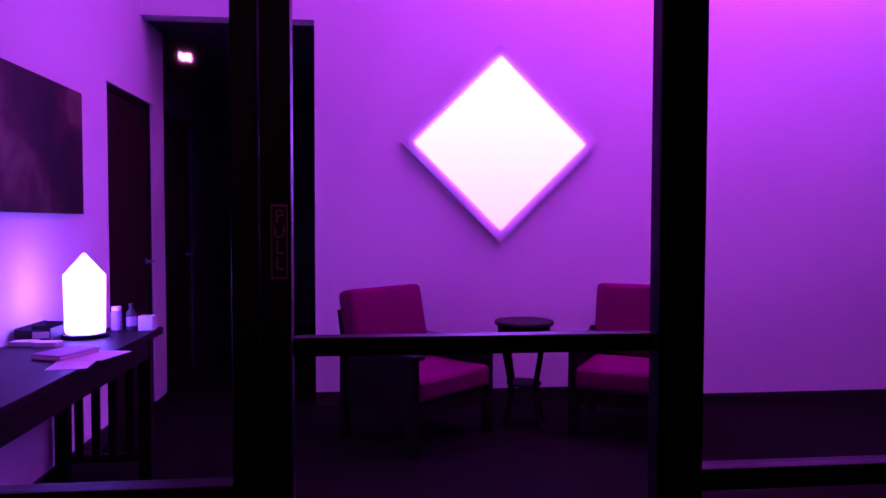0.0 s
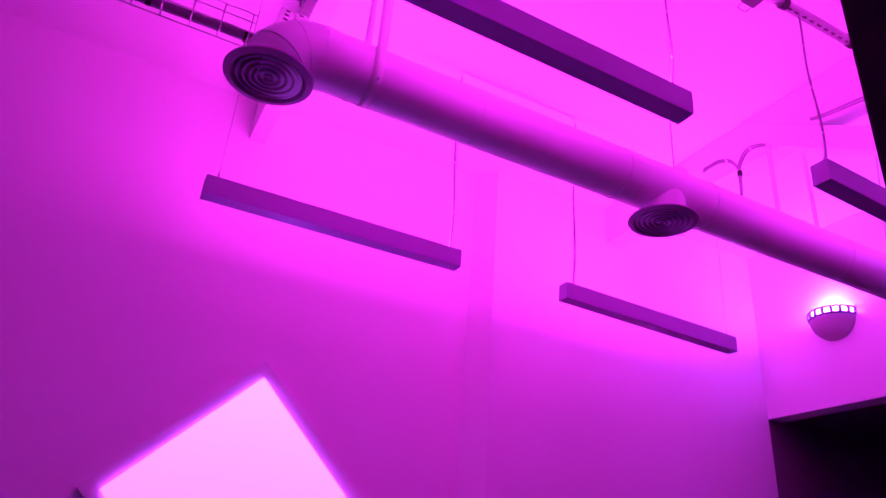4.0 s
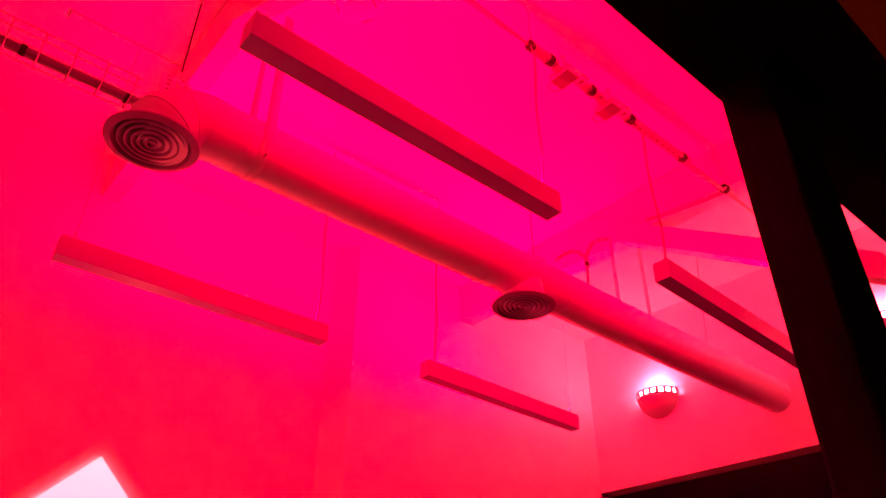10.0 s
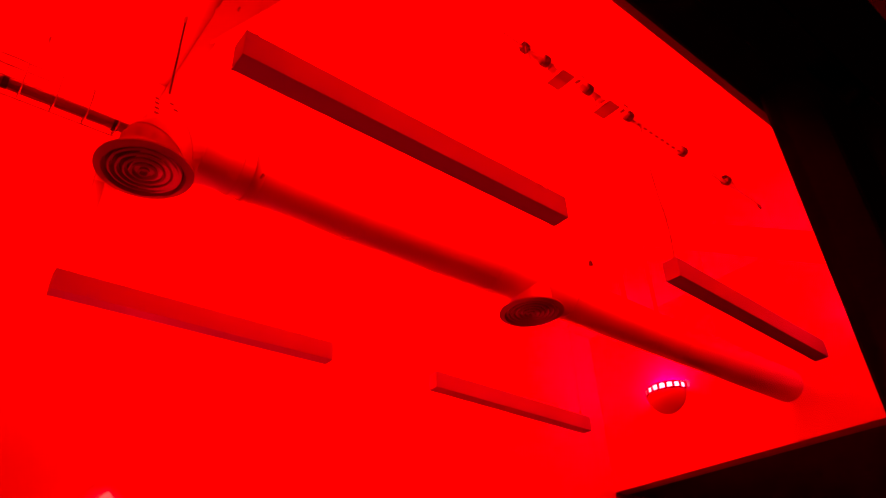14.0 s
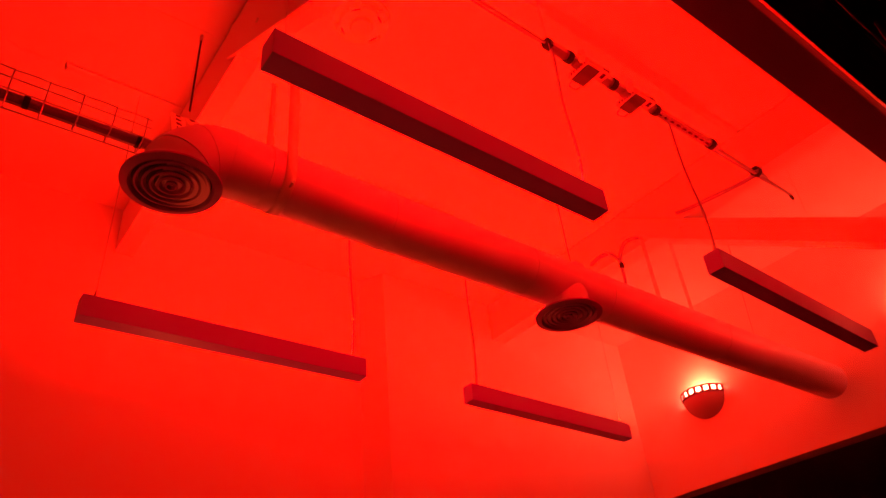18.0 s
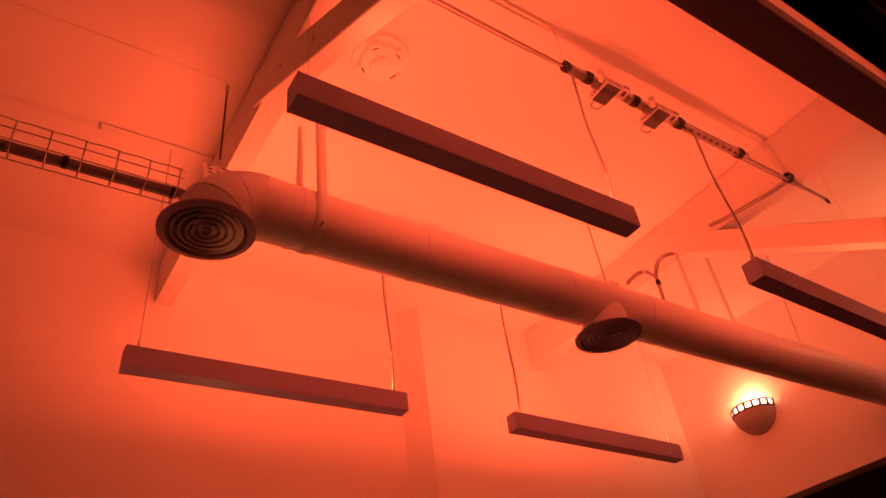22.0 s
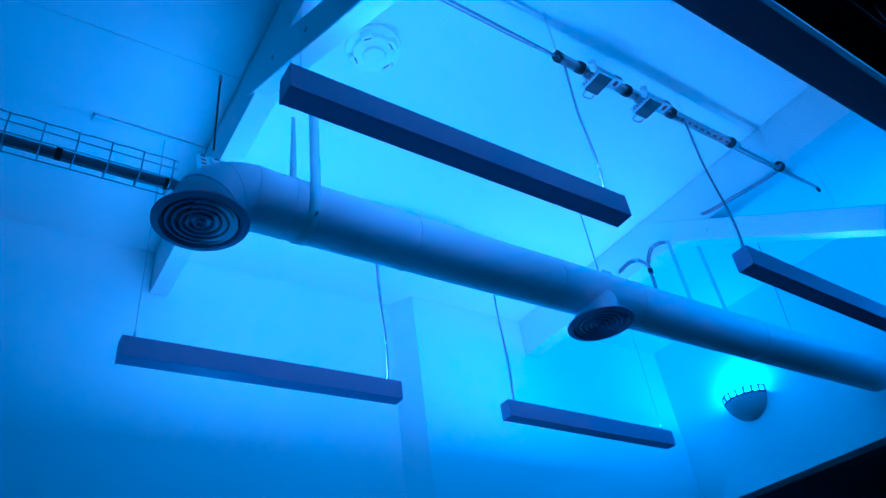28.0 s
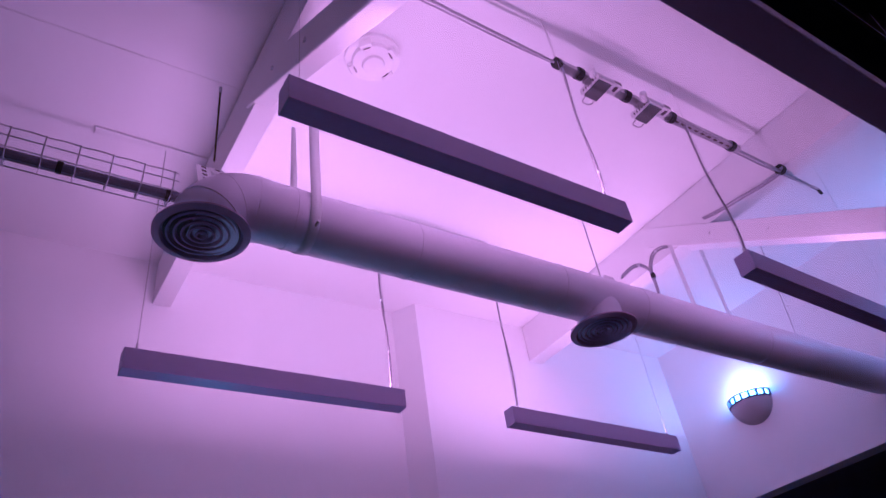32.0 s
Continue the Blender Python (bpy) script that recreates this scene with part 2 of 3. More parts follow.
def structure(name, bm, mat, label, category):
    return tagged(part(name, bm, mat), label, category, kind="structure")


def thing(name, place, label, category, group="", turn=0.0):
    ob = new(name)
    ob.empty_display_size = 0.1
    ob.matrix_world = pose(*place, 0, 0, turn)
    return tagged(ob, label, category, group)

# ---- the rooms: floor, walls, ceiling ----
XL, XR = -0.807, 5.3          # side walls
YB, YP = 3.286, 3.13          # back wall, its thicker stretch
XC, XD = 2.86, 2.95           # where the back wall starts and ends stepping forward
ZC = 4.15                     # ceiling
HX, HZ = 0.362, 2.72          # passage: right jamb, head
T = 0.15

bm = box(-8, 9, -14, 12, -0.12, 0)
structure("floor", bm, FLOOR, "dark carpet running through the lounge and out to the pavement", "floor")
structure("ceiling", box(XL - T, XR + T, -0.2, YB + T, ZC, ZC + 0.15), CEIL, "high flat white painted ceiling of the lounge", "ceiling")

bm = box(HX, XC, YB, YB + T, 0, ZC)
box(XL, HX, YB, YB + T, HZ, ZC, bm=bm)
structure("wall_north", bm, WALL, "white back wall lit by coloured lamps, with a passage opening", "wall")
bm = bmesh.new()
plan = ((XC, YB + T), (XC, YB), (XD, YP), (XR, YP), (XR, YB + T))
lo, hi = ([bm.verts.new((x, y, z)) for x, y in plan] for z in (0, ZC))
bm.faces.new(lo)
bm.faces.new(hi)
for k in range(len(plan)):
    bm.faces.new((lo[k], lo[(k + 1) % len(plan)], hi[(k + 1) % len(plan)], hi[k]))
structure("wall_north_step", bm, WALL, "thicker stretch of the white back wall", "wall")

# left wall with a door opening, running on into the passage
D0, D1, DZ = 2.65, 3.2, 2.15
D2, D3 = 3.8, 4.62
bm = box(XL - T, XL, -0.1, D0, 0, ZC)
bm2 = box(XL - T, XL, D3, 7.2, 0, HZ)
box(XL - T, XL, D2, D3, DZ, HZ, bm=bm2)
box(XL - T, XL, D0, D1 + 0.33, DZ, ZC, bm=bm)
box(XL - T, XL, D1 + 0.33, D2, 0, ZC, bm=bm)
structure("wall_west", bm, WALL, "white side wall with two dark doors", "wall")

# right wall with a wide dark opening
OZ, O0 = 2.867, 0.35
bm = box(XR, XR + T, O0, YB + T, OZ, ZC)
box(XR, XR + T, -0.1, O0, 0, ZC, bm=bm)
structure("wall_east", bm, WALL, "white side wall above a wide dark opening", "wall")

# the room behind the opening and the passage, their dimness put into the colour
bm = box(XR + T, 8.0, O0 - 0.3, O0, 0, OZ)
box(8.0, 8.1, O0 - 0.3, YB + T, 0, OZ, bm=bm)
structure("wall_side_room", bm, SIDEROOM_SHADE, "side room walls with their lack of light painted dark", "wall")
structure("wall_side_room_north", box(XR, 8.0, YP, YB + T, 0, OZ), SIDEROOM_SHADE, "side room far wall with its fading light painted dark", "wall")
structure("ceiling_side_room", box(XR + T, 8.1, O0 - 0.3, YB + T, OZ, OZ + 0.1), SIDEROOM_SHADE, "side room ceiling with its lack of light painted dark", "ceiling")
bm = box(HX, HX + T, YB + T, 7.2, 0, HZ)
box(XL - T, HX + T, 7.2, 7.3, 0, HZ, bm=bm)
structure("wall_passage", bm, PASSAGE_SHADE, "passage walls with their lack of light painted dark", "wall")
structure("ceiling_passage", box(XL, HX + T, YB + T, 7.3, HZ, HZ + 0.1), PASSAGE_SHADE, "passage ceiling with its lack of light painted dark", "ceiling")

bm = box(HX, XC, YB - 0.014, YB, 0, 0.1, 0.003)
structure("baseboard", bm, SKIRT, "dark skirting board along the back wall", "skirting")
structure("baseboard_step", box(XD, XR, YP - 0.014, YP, 0, 0.065, 0.003), SKIRT, "dark skirting board along the thicker wall", "skirting")
structure("wall_passage_west", bm2, PASSAGE_SHADE, "side wall of the passage round a closed door, shade painted dark", "wall")
structure("baseboard_side", box(XL, XL + 0.014, 0.0, D0 - 0.07, 0, 0.1, 0.003), SKIRT, "dark skirting board along the side wall", "skirting")

# front: wall over the glazing, outside pavement canopy
structure("wall_south", box(XL - T, XR + T, -0.14, -0.02, 2.625, ZC), WALL, "white wall over the shop front glazing", "wall")

# ---- ceiling beams and braces ----
def beam(x0, x1, bx0, bx1, yb, under, over, label):
    """A joist under the ceiling from the back wall to the eave, with a brace that drops towards the front."""
    mid = (x0 + x1) / 2
    th = thing("ceiling_beam", (mid, yb, ZC), label, "beam", "ceiling beams")
    part("joist", box(x0 - mid, x1 - mid, 0.405 - yb, -0.002, -0.28, -0.002, 0.004), BEAM, th)
    bm = bmesh.new()
    reach = (ZC - 0.006 - over[0]) / over[1]
    prof = [(y, over[0] + over[1] * y - ZC) for y in (reach, 0.41)] + [(y, under[0] + under[1] * y - ZC) for y in (0.41, reach)]
    a = [bm.verts.new((bx0 - mid, y - yb, z)) for y, z in prof]
    b = [bm.verts.new((bx1 - mid, y - yb, z)) for y, z in prof]
    bm.faces.new(a)
    bm.faces.new(b)
    for k in range(4):
        bm.faces.new((a[k], a[(k + 1) % 4], b[(k + 1) % 4], b[k]))
    bmesh.ops.bevel(bm, geom=bm.edges[:], offset=0.004, segments=1, affect="EDGES")
    part("brace", bm, BEAM, th)
    for y in (1.2, 1.5):
        z = (over[0] + under[0]) / 2 + (over[1] + under[1]) / 2 * y - ZC
        part("bolt", tube([(bx0 - mid - 0.008, y - yb, z), (bx0 - mid + 0.01, y - yb, z)], 0.011, 6), BEAM, th)
    return th


beam(1.345, 1.44, 1.335, 1.41, YB, (2.806, 0.62), (2.896, 0.692), "white painted ceiling beam with a sloping brace")
beam(3.86, 3.98, 3.85, 3.96, YP, (2.776, 0.643), (2.915, 0.648), "white painted ceiling beam with a sloping brace near the side wall")
th = thing("eave_beam", (0, 0.28, 3.27), "dark cross beam above the shop front glazing", "beam")
part("beam", box(XL, XR, -0.005, 0.125, 0.02, 0.1, 0.006), STEELDARK, th)

# ---- shop front ----
FZ = 2.23
shop = tagged(thing("shop_front", (0, -0.07, 0), "black aluminium shop front with glass panes and a push bar", "shop front"), kind="structure")


def bar_of(name, x0, x1, z0, z1, y0=-0.03, y1=0.03, label=""):
    return part(name, box(x0, x1, y0, y1, z0, z1, 0.004), BLACK, shop, label)


bar_of("post", 0.44, 0.5, 0, 2.6)
bar_of("post", 0.505, 0.575, 0, FZ)
bar_of("post", 1.453, 1.57, 0, 2.6)
bar_of("post", 3.2, 3.3, 0, FZ)
bar_of("post", XL - T, XL, 0, FZ)
bar_of("post", XR, XR + T, 0, FZ)
for a, b in ((XL, 0.44), (1.566, 3.2), (3.3, XR)):
    bar_of("sill_rail", a, b, 0.0, 0.1)
    bar_of("mid_rail", a, b, 0.645, 0.7)
bar_of("push_bar", 0.575, 1.457, 0.99, 1.035, 0.0, 0.05)
bar_of("door_rail", 0.575, 1.457, 0.0, 0.12)
bar_of("header_box", XL, XR, 2.5, 2.615, 0.045, 0.145)
bar_of("head_rail", XL - T, XR + T, FZ, 2.62, -0.06, 0.04)

# ---- hanging linear lamps ----
def linear_lamp(x0, x1, y, z, label, cable_end, wires, lit, power, wr=0.0016, dip=0.0):
    """A square profile that shines upwards, on two wires, with a supply cable from the tray."""
    n, w, h = x1 - x0, 0.034, 0.088
    th = thing("linear_lamp", ((x0 + x1) / 2, y, z), label, "ceiling lamp", "hanging linear lamps")
    bm = box(-n / 2, n / 2, -w, -w + 0.004, 0.004, h, 0.0012)
    box(-n / 2, n / 2, w - 0.004, w, 0.004, h, 0.0012, bm=bm)
    box(-n / 2 + 0.004, n / 2 - 0.004, -w + 0.004, w - 0.004, h - 0.02, h - 0.016, bm=bm)
    part("housing", bm, LAMP, th)
    part("underside", box(-n / 2, n / 2, -w, w, 0, 0.004, 0.001), LAMPBASE, th, "dark underside")
    for s in (-1, 1):
        part("end_cap", box(s * n / 2 - 0.003, s * n / 2 + 0.003, -w - 0.001, w + 0.001, -0.001, h, 0.001), LAMP, th)
    mid = (x0 + x1) / 2
    part("light_strip", box(lit[0] - mid, lit[1] - mid, -0.008, 0.008, h - 0.016, h - 0.013), STRIP, th, "glowing strip")
    for dx in wires:
        part("wire", tube([(dx, 0, h - 0.016), (dx, 0, ZC - z)], wr, 6), STEEL, th)
        part("gripper", tube([(dx, 0, h - 0.016), (dx, 0, h + 0.04)], 0.005, 8), STEEL, th)
    if cable_end:
        a = Vector((cable_end[0], 0, h))
        b = Vector((cable_end[1] - (x0 + x1) / 2, cable_end[2] - y, cable_end[3] - z))
        line = sag(a, b, 0.03, 14, 0.006)
        lead = part("supply_cable", tube(line, 0.0045, 6), CABLE, th, "grey supply cable")
        part("supply_core", tube([p + Vector((0.006, 0.003, 0)) for p in line], 0.003, 6), CABLE, lead)
        for k in (3, 7, 11):
            d = (line[k + 1] - line[k]).normalized() * 0.005
            part("cable_tie", tube([line[k] - d, line[k] + d], 0.0068, 8), WHITE, lead, "white cable tie")
        part("gland", tube([a - Vector((0, 0, 0.004)), a + Vector((0, 0, 0.018))], 0.007, 10), CABLE, lead)
    # one end hangs a little lower
    th.matrix_world = pose((x0 + x1) / 2, y, z - dip / 2, 0, math.degrees(dip / n), 0)
    area("lamp_light", pose((lit[0] + lit[1]) / 2, y, z + h + 0.004, 180), lit[1] - lit[0], 0.014, power, LED)
    return th


STRIP = glow("lamp_strip", LED, 60)
linear_lamp(1.106, 2.306, 2.39, 2.965, "grey linear lamp hanging before the back wall", (0.55, 2.25, 2.39, 4.1), (-0.555, 0.555), (1.29, 2.28), 46)
linear_lamp(2.93, 4.13, 2.39, 2.965, "grey linear lamp hanging before the thicker wall", (-0.54, 2.99, 2.39, 4.1), (-0.54, 0.565), (2.96, 4.1), 58, dip=0.03)
linear_lamp(1.175, 2.365, 0.98, 2.997, "grey linear lamp hanging below the round ceiling unit", (0.54, 2.349, 0.996, 3.85), (-0.555, 0.548), (1.43, 2.34), 30, 0.0008, 0.012)
linear_lamp(3.017, 4.217, 0.98, 2.974, "grey linear lamp hanging by the side wall", (-0.56, 3.056, 0.996, 3.85), (-0.565, 0.565), (3.04, 4.19), 20, 0.0008, 0.058)

# ---- ventilation duct ----
DY, DZc, DR = 1.6, 3.2, 0.108
duct = thing("ventilation_duct", (0, DY, DZc), "white round sheet metal duct with two diffusers", "duct")
bm = tube([(1.3, 0, 0), (1.6, 0, 0), (2.7, 0, 0), (3.9, 0, 0), (5.22, 0, 0)], DR, 48)
smooth(part("pipe", bm, DUCT, duct))
# elbow turning down to the first diffuser
pts = []
for k in range(9):
    a = k / 8 * math.pi / 2
    pts.append((1.307 - 0.15 * math.sin(a), 0, -0.15 + 0.15 * math.cos(a)))
smooth(part("elbow", tube([(1.34, 0, 0)] + pts, DR + 0.003, 40), DUCT, duct), 60)
smooth(part("branch", lathe([(0.099, -0.02), (0.099, -0.118), (0.104, -0.135), (0.112, -0.151)], 56, m=Matrix.Translation((2.862, 0, 0))), DUCT, duct))
for a in (0.0, 30.0, 60.0):
    c, s = math.cos(radians(a)), math.sin(radians(a))
    p = Vector((1.307 - 0.15 * s, 0, -0.15 + 0.15 * c))
    d = Vector((c, 0, s)) * 0.005
    smooth(part("elbow_seam", tube([p - d * 0.6, p + d * 0.6], DR + 0.0045, 40), DUCT, duct))
for x in (1.44, 1.92, 2.62, 3.1, 4.0):
    smooth(part("seam", tube([(x - 0.006, 0, 0), (x + 0.006, 0, 0)], DR + 0.0022, 48), DUCT, duct))


def diffuser(x, r):
    plate = smooth(part("diffuser", lathe([(r * 0.78, -0.14), (r, -0.15), (r, -0.156), (r * 0.84, -0.163), (r * 0.8, -0.155), (r * 0.78, -0.14)], 48, m=Matrix.Translation((x, 0, 0))), GRILLE, duct, "round grey air diffuser"))
    part("throat", lathe([(0.0, -0.146), (r * 0.82, -0.146)], 32, caps=False, m=Matrix.Translation((x, 0, 0))), GRILLEDARK, plate)
    for k, f in enumerate((0.73, 0.58, 0.43, 0.28, 0.13)):
        z = -0.157 - 0.0015 * k
        smooth(part("ring", lathe([(r * f, z), (r * f - 0.003, z + 0.011), (r * f - 0.012, z + 0.009), (r * f - 0.006, z - 0.002), (r * f, z)], 40, m=Matrix.Translation((x, 0, 0))), GRILLE, plate))
    return plate


diffuser(1.157, 0.147)
diffuser(2.862, 0.144)

# ---- wall lamps ----
def wall_lamp(y, z, label):
    th = thing("wall_lamp", (XR, y, z), label, "wall lamp", "half-bowl wall lamps")
    r = 0.157
    bm = bmesh.new()
    rows = []
    for i in range(9):
        a = i / 8 * math.pi / 2
        rr, zz = r * math.cos(a), -r * 0.95 * math.sin(a)
        rows.append([bm.verts.new((-max(rr, 0.002) * math.sin(k / 24 * math.pi), -max(rr, 0.002) * math.cos(k / 24 * math.pi), zz - 0.025)) for k in range(25)])
    for p, q in zip(rows, rows[1:]):
        for k in range(24):
            bm.faces.new((p[k], p[k + 1], q[k + 1], q[k]))
    ob = part("bowl", bm, BOWL, th)
    sol = ob.modifiers.new("thickness", "SOLIDIFY")
    sol.thickness = 0.006
    smooth(ob)
    for zz in (-0.025, 0.02):
        bm = tube([(-r * math.sin(k / 24 * math.pi), -r * math.cos(k / 24 * math.pi), zz) for k in range(25)], 0.0065, 6)
        part("rim", bm, RIM, th)
    for k in range(10):
        a = k / 9 * math.pi
        part("rim_bar", tube([(-r * math.sin(a), -r * math.cos(a), -0.025), (-r * math.sin(a), -r * math.cos(a), 0.02)], 0.0105, 6), RIM, th)
    bm = bmesh.new()
    rr = r - 0.012
    lo = [bm.verts.new((-rr * math.sin(k / 24 * math.pi), -rr * math.cos(k / 24 * math.pi), -0.024)) for k in range(25)]
    hi = [bm.verts.new((-rr * math.sin(k / 24 * math.pi), -rr * math.cos(k / 24 * math.pi), 0.018)) for k in range(25)]
    for k in range(24):
        bm.faces.new((lo[k], lo[k + 1], hi[k + 1], hi[k]))
    part("glass_band", bm, SCONCE_GLASS, th, "glowing glass band")
    point("wall_lamp_light", (XR - 0.07, y, z + 0.05), 14, SCONCE, 0.03)
    return th


SCONCE_GLASS = glow("wall_lamp_glass", (0.3, 1.1, 0.45), 85)
wall_lamp(2.498, 3.472, "white half-bowl wall lamp with a slotted glowing rim")
wall_lamp(0.865, 3.472, "white half-bowl wall lamp over the dark opening")

# ---- diamond light panel ----
DX, DZ0, DH = 1.677, 1.872, 0.616
dia = thing("light_panel", (DX, YB, DZ0), "square glowing light panel hung as a diamond", "light panel")


def diamond(h, y0, y1, bevel=0.0):
    bm = bmesh.new()
    a = [bm.verts.new((h * math.sin(k * math.pi / 2), y0, h * math.cos(k * math.pi / 2))) for k in range(4)]
    b = [bm.verts.new((h * math.sin(k * math.pi / 2), y1, h * math.cos(k * math.pi / 2))) for k in range(4)]
    bm.faces.new(a)
    bm.faces.new(b)
    for k in range(4):
        bm.faces.new((a[k], a[(k + 1) % 4], b[(k + 1) % 4], b[k]))
    if bevel:
        bmesh.ops.bevel(bm, geom=bm.edges[:], offset=bevel, segments=2, affect="EDGES")
    return bm


part("frame", diamond(DH + 0.095, -0.045, -0.002, 0.003), WHITE, dia, "white frame")
part("glowing_face", diamond(DH, -0.068, -0.057, 0.002), panel_glow("panel_face", *PANEL, DH), dia, "glowing face")

# ---- cable rail with control boxes under the ceiling ----
RY, RZ = 0.996, 3.85
rail = thing("cable_rail", (0, RY, RZ), "slotted steel cable rail with two control boxes", "cable rail")
part("rod", tube([(1.502, 0, 0.035), (2.349, 0, 0.0)], 0.006, 8), STEEL, rail)
part("cable", tube(sag((1.502, 0.03, 0.05), (2.413, 0.012, 0.02), 0.01, 10, 0.003), 0.004, 6), CABLE, rail)
bm = bmesh.new()
for dy in (-0.018, 0.016):
    box(2.338, 3.5, dy, dy + 0.002, -0.012, 0.012, bm=bm)
box(2.338, 3.5, -0.016, 0.016, -0.012, -0.0105, bm=bm)
channel = part("channel", bm, STEEL, rail, "slotted steel channel")
part("rod", tube([(3.48, 0, -0.004), (4.16, 0, -0.02)], 0.008, 8), STEEL, rail)
for k in range(10):
    x = 3.04 + k * 0.045
    part("slot", box(x, x + 0.024, -0.006, 0.004, -0.0128, -0.0121), GRILLEDARK, channel)
part("bracket", box(2.325, 2.36, -0.018, 0.018, -0.015, 0.02, 0.004), RUBBER, rail)
part("cable", tube(sag((2.349, 0.024, 0.012), (4.128, 0.022, 0.012), 0.006, 14, 0.004), 0.0045, 6), CABLE, rail)
for x in (2.461, 2.734, 3.019, 3.447, 3.844):
    ring = [(x, 0.026 * math.cos(a), 0.002 + 0.026 * math.sin(a)) for a in (k / 14 * math.tau for k in range(15))]
    bm = bmesh.new()
    lo = [bm.verts.new((p[0] - 0.014, p[1], p[2])) for p in ring[:-1]]
    hi = [bm.verts.new((p[0] + 0.014, p[1], p[2])) for p in ring[:-1]]
    for k in range(14):
        bm.faces.new((lo[k], lo[(k + 1) % 14], hi[(k + 1) % 14], hi[k]))
    ob = part("strap", bm, RUBBER, rail, "black hook-and-loop strap")
    sol = ob.modifiers.new("thickness", "SOLIDIFY")
    sol.thickness = 0.003
part("end_ring", lathe([(0.012, -0.003), (0.02, -0.003), (0.02, 0.003), (0.012, 0.003), (0.012, -0.003)], 16, m=pose(4.168, 0, -0.03, 90)), RUBBER, rail)
part("branch_cable", tube(sag((3.844, 0, -0.01), (3.828, 0.49, 0.055), 0.01, 10, 0.004), 0.006, 6), CABLE, rail)
part("branch_cable", tube(sag((3.855, 0, -0.01), (3.839, 0.49, 0.05), 0.015, 10, 0.003), 0.005, 6), CABLE, rail)
for dx in (2.343,):
    part("hanger_rod", tube([(dx, 0, 0.0), (dx, 0, ZC - RZ)], 0.0012, 6), STEEL, rail)


def control_box(x):
    th = thing("control_box", (x, RY, RZ - 0.012), "white metal lamp control box with vent slots", "control box", "control boxes on the rail", turn=0)
    part("casing", box(-0.044, 0.044, -0.046, 0.064, -0.026, 0.008, 0.003), WHITE, th)
    part("cover", box(-0.037, 0.037, -0.039, 0.058, -0.0285, -0.0262, 0.001), COVER, th, "cover plate, its downward shade put into the grey")
    for k in range(6):
        y = -0.034 + k * 0.015
        part("vent_slot", box(-0.0455, -0.0442, y, y + 0.006, -0.02, -0.004), GRILLEDARK, th)
    ear = part("terminal_block", box(0.045, 0.093, -0.05, 0.008, -0.022, 0.004, 0.003), WHITE, th)
    for k in range(3):
        part("slot", box(0.052 + k * 0.013, 0.058 + k * 0.013, -0.0512, -0.0502, -0.018, -0.004), GRILLEDARK, ear)
    part("recess", box(0.06, 0.078, -0.038, -0.012, -0.0228, -0.0221), GRILLEDARK, ear)
    part("knob", tube([(-0.055, -0.03, -0.008), (-0.09, -0.056, -0.004)], 0.015, 12), WHITE, th)
    part("mounting_tab", box(-0.075, -0.044, -0.018, 0.018, -0.014, -0.009, 0.001), STEEL, th)
    part("lead", tube(curve([(-0.02, 0.06, -0.02), (-0.02, 0.085, -0.03), (0.02, 0.082, -0.032), (0.03, 0.06, -0.02)]), 0.003, 6), CABLE, th)
    return th


control_box(2.562)
control_box(2.865)

# ---- wire basket tray beside the duct ----
tray = thing("cable_basket", (0, 1.75, 3.285), "steel wire cable basket carrying a thick dark cable", "cable tray")
x0, x1 = -0.6, 1.09
for dy, dz in ((-0.045, 0.0), (0.0, -0.006), (0.045, 0.0), (0.055, 0.07), (-0.055, 0.07), (0.055, 0.036), (-0.055, 0.036)):
    if dz > 0.06:
        pts = [(x0 + i * (x1 - x0) / 68, dy, dz + 0.004 * abs(math.sin(i / 4 * math.pi))) for i in range(69)]
    else:
        pts = [(x0, dy, dz), (x1, dy, dz)]
    part("wire", tube(pts, 0.0022, 6), STEEL, tray)
x = x0 + 0.025
while x < x1:
    part("cross_wire", tube([(x, -0.058, 0.073), (x, -0.052, 0.01), (x, -0.03, -0.008), (x, 0.03, -0.008), (x, 0.052, 0.01), (x, 0.058, 0.073)], 0.0024, 6), STEEL, tray)
    x += 0.097
part("thick_cable", tube(sag((x0, 0.0, 0.012), (x1 + 0.06, 0.0, 0.012), 0.002, 10, 0.004), 0.018, 10), TRAYCABLE, tray, "thick dark cable")
for x in (0.74, 1.07):
    part("cable_tie", tube([(x - 0.009, 0, 0.012), (x + 0.009, 0, 0.012)], 0.022, 12), RUBBER, tray)

# ---- hangers of the duct ----
part("hanger_rod", tube([(1.26, 0.33, ZC - DZc), (1.26, 0.33, 0.5)], 0.004, 8), RUBBER, duct, "threaded hanger rod")
part("rod_anchor", tube([(1.26, 0.33, ZC - DZc), (1.26, 0.33, ZC - DZc - 0.035)], 0.008, 8), STEEL, duct)
for dx, lean in ((-0.085, 8), (0.04, -3)):
    place = Matrix.Translation((1.25 + dx, 0.03, 0.07)) @ pose(0, 0, 0, -38, lean, 0)
    plate = part("hanger_plate", box(-0.028, 0.028, -0.003, 0.003, 0, 0.5, 0.002, m=place), UNIT, duct, "white slotted hanger plate")
    for z in (0.16, 0.26, 0.36, 0.46):
        part("slot", box(-0.009, 0.009, -0.0045, -0.0032, z - 0.018, z + 0.018, m=place), GRILLEDARK, plate)


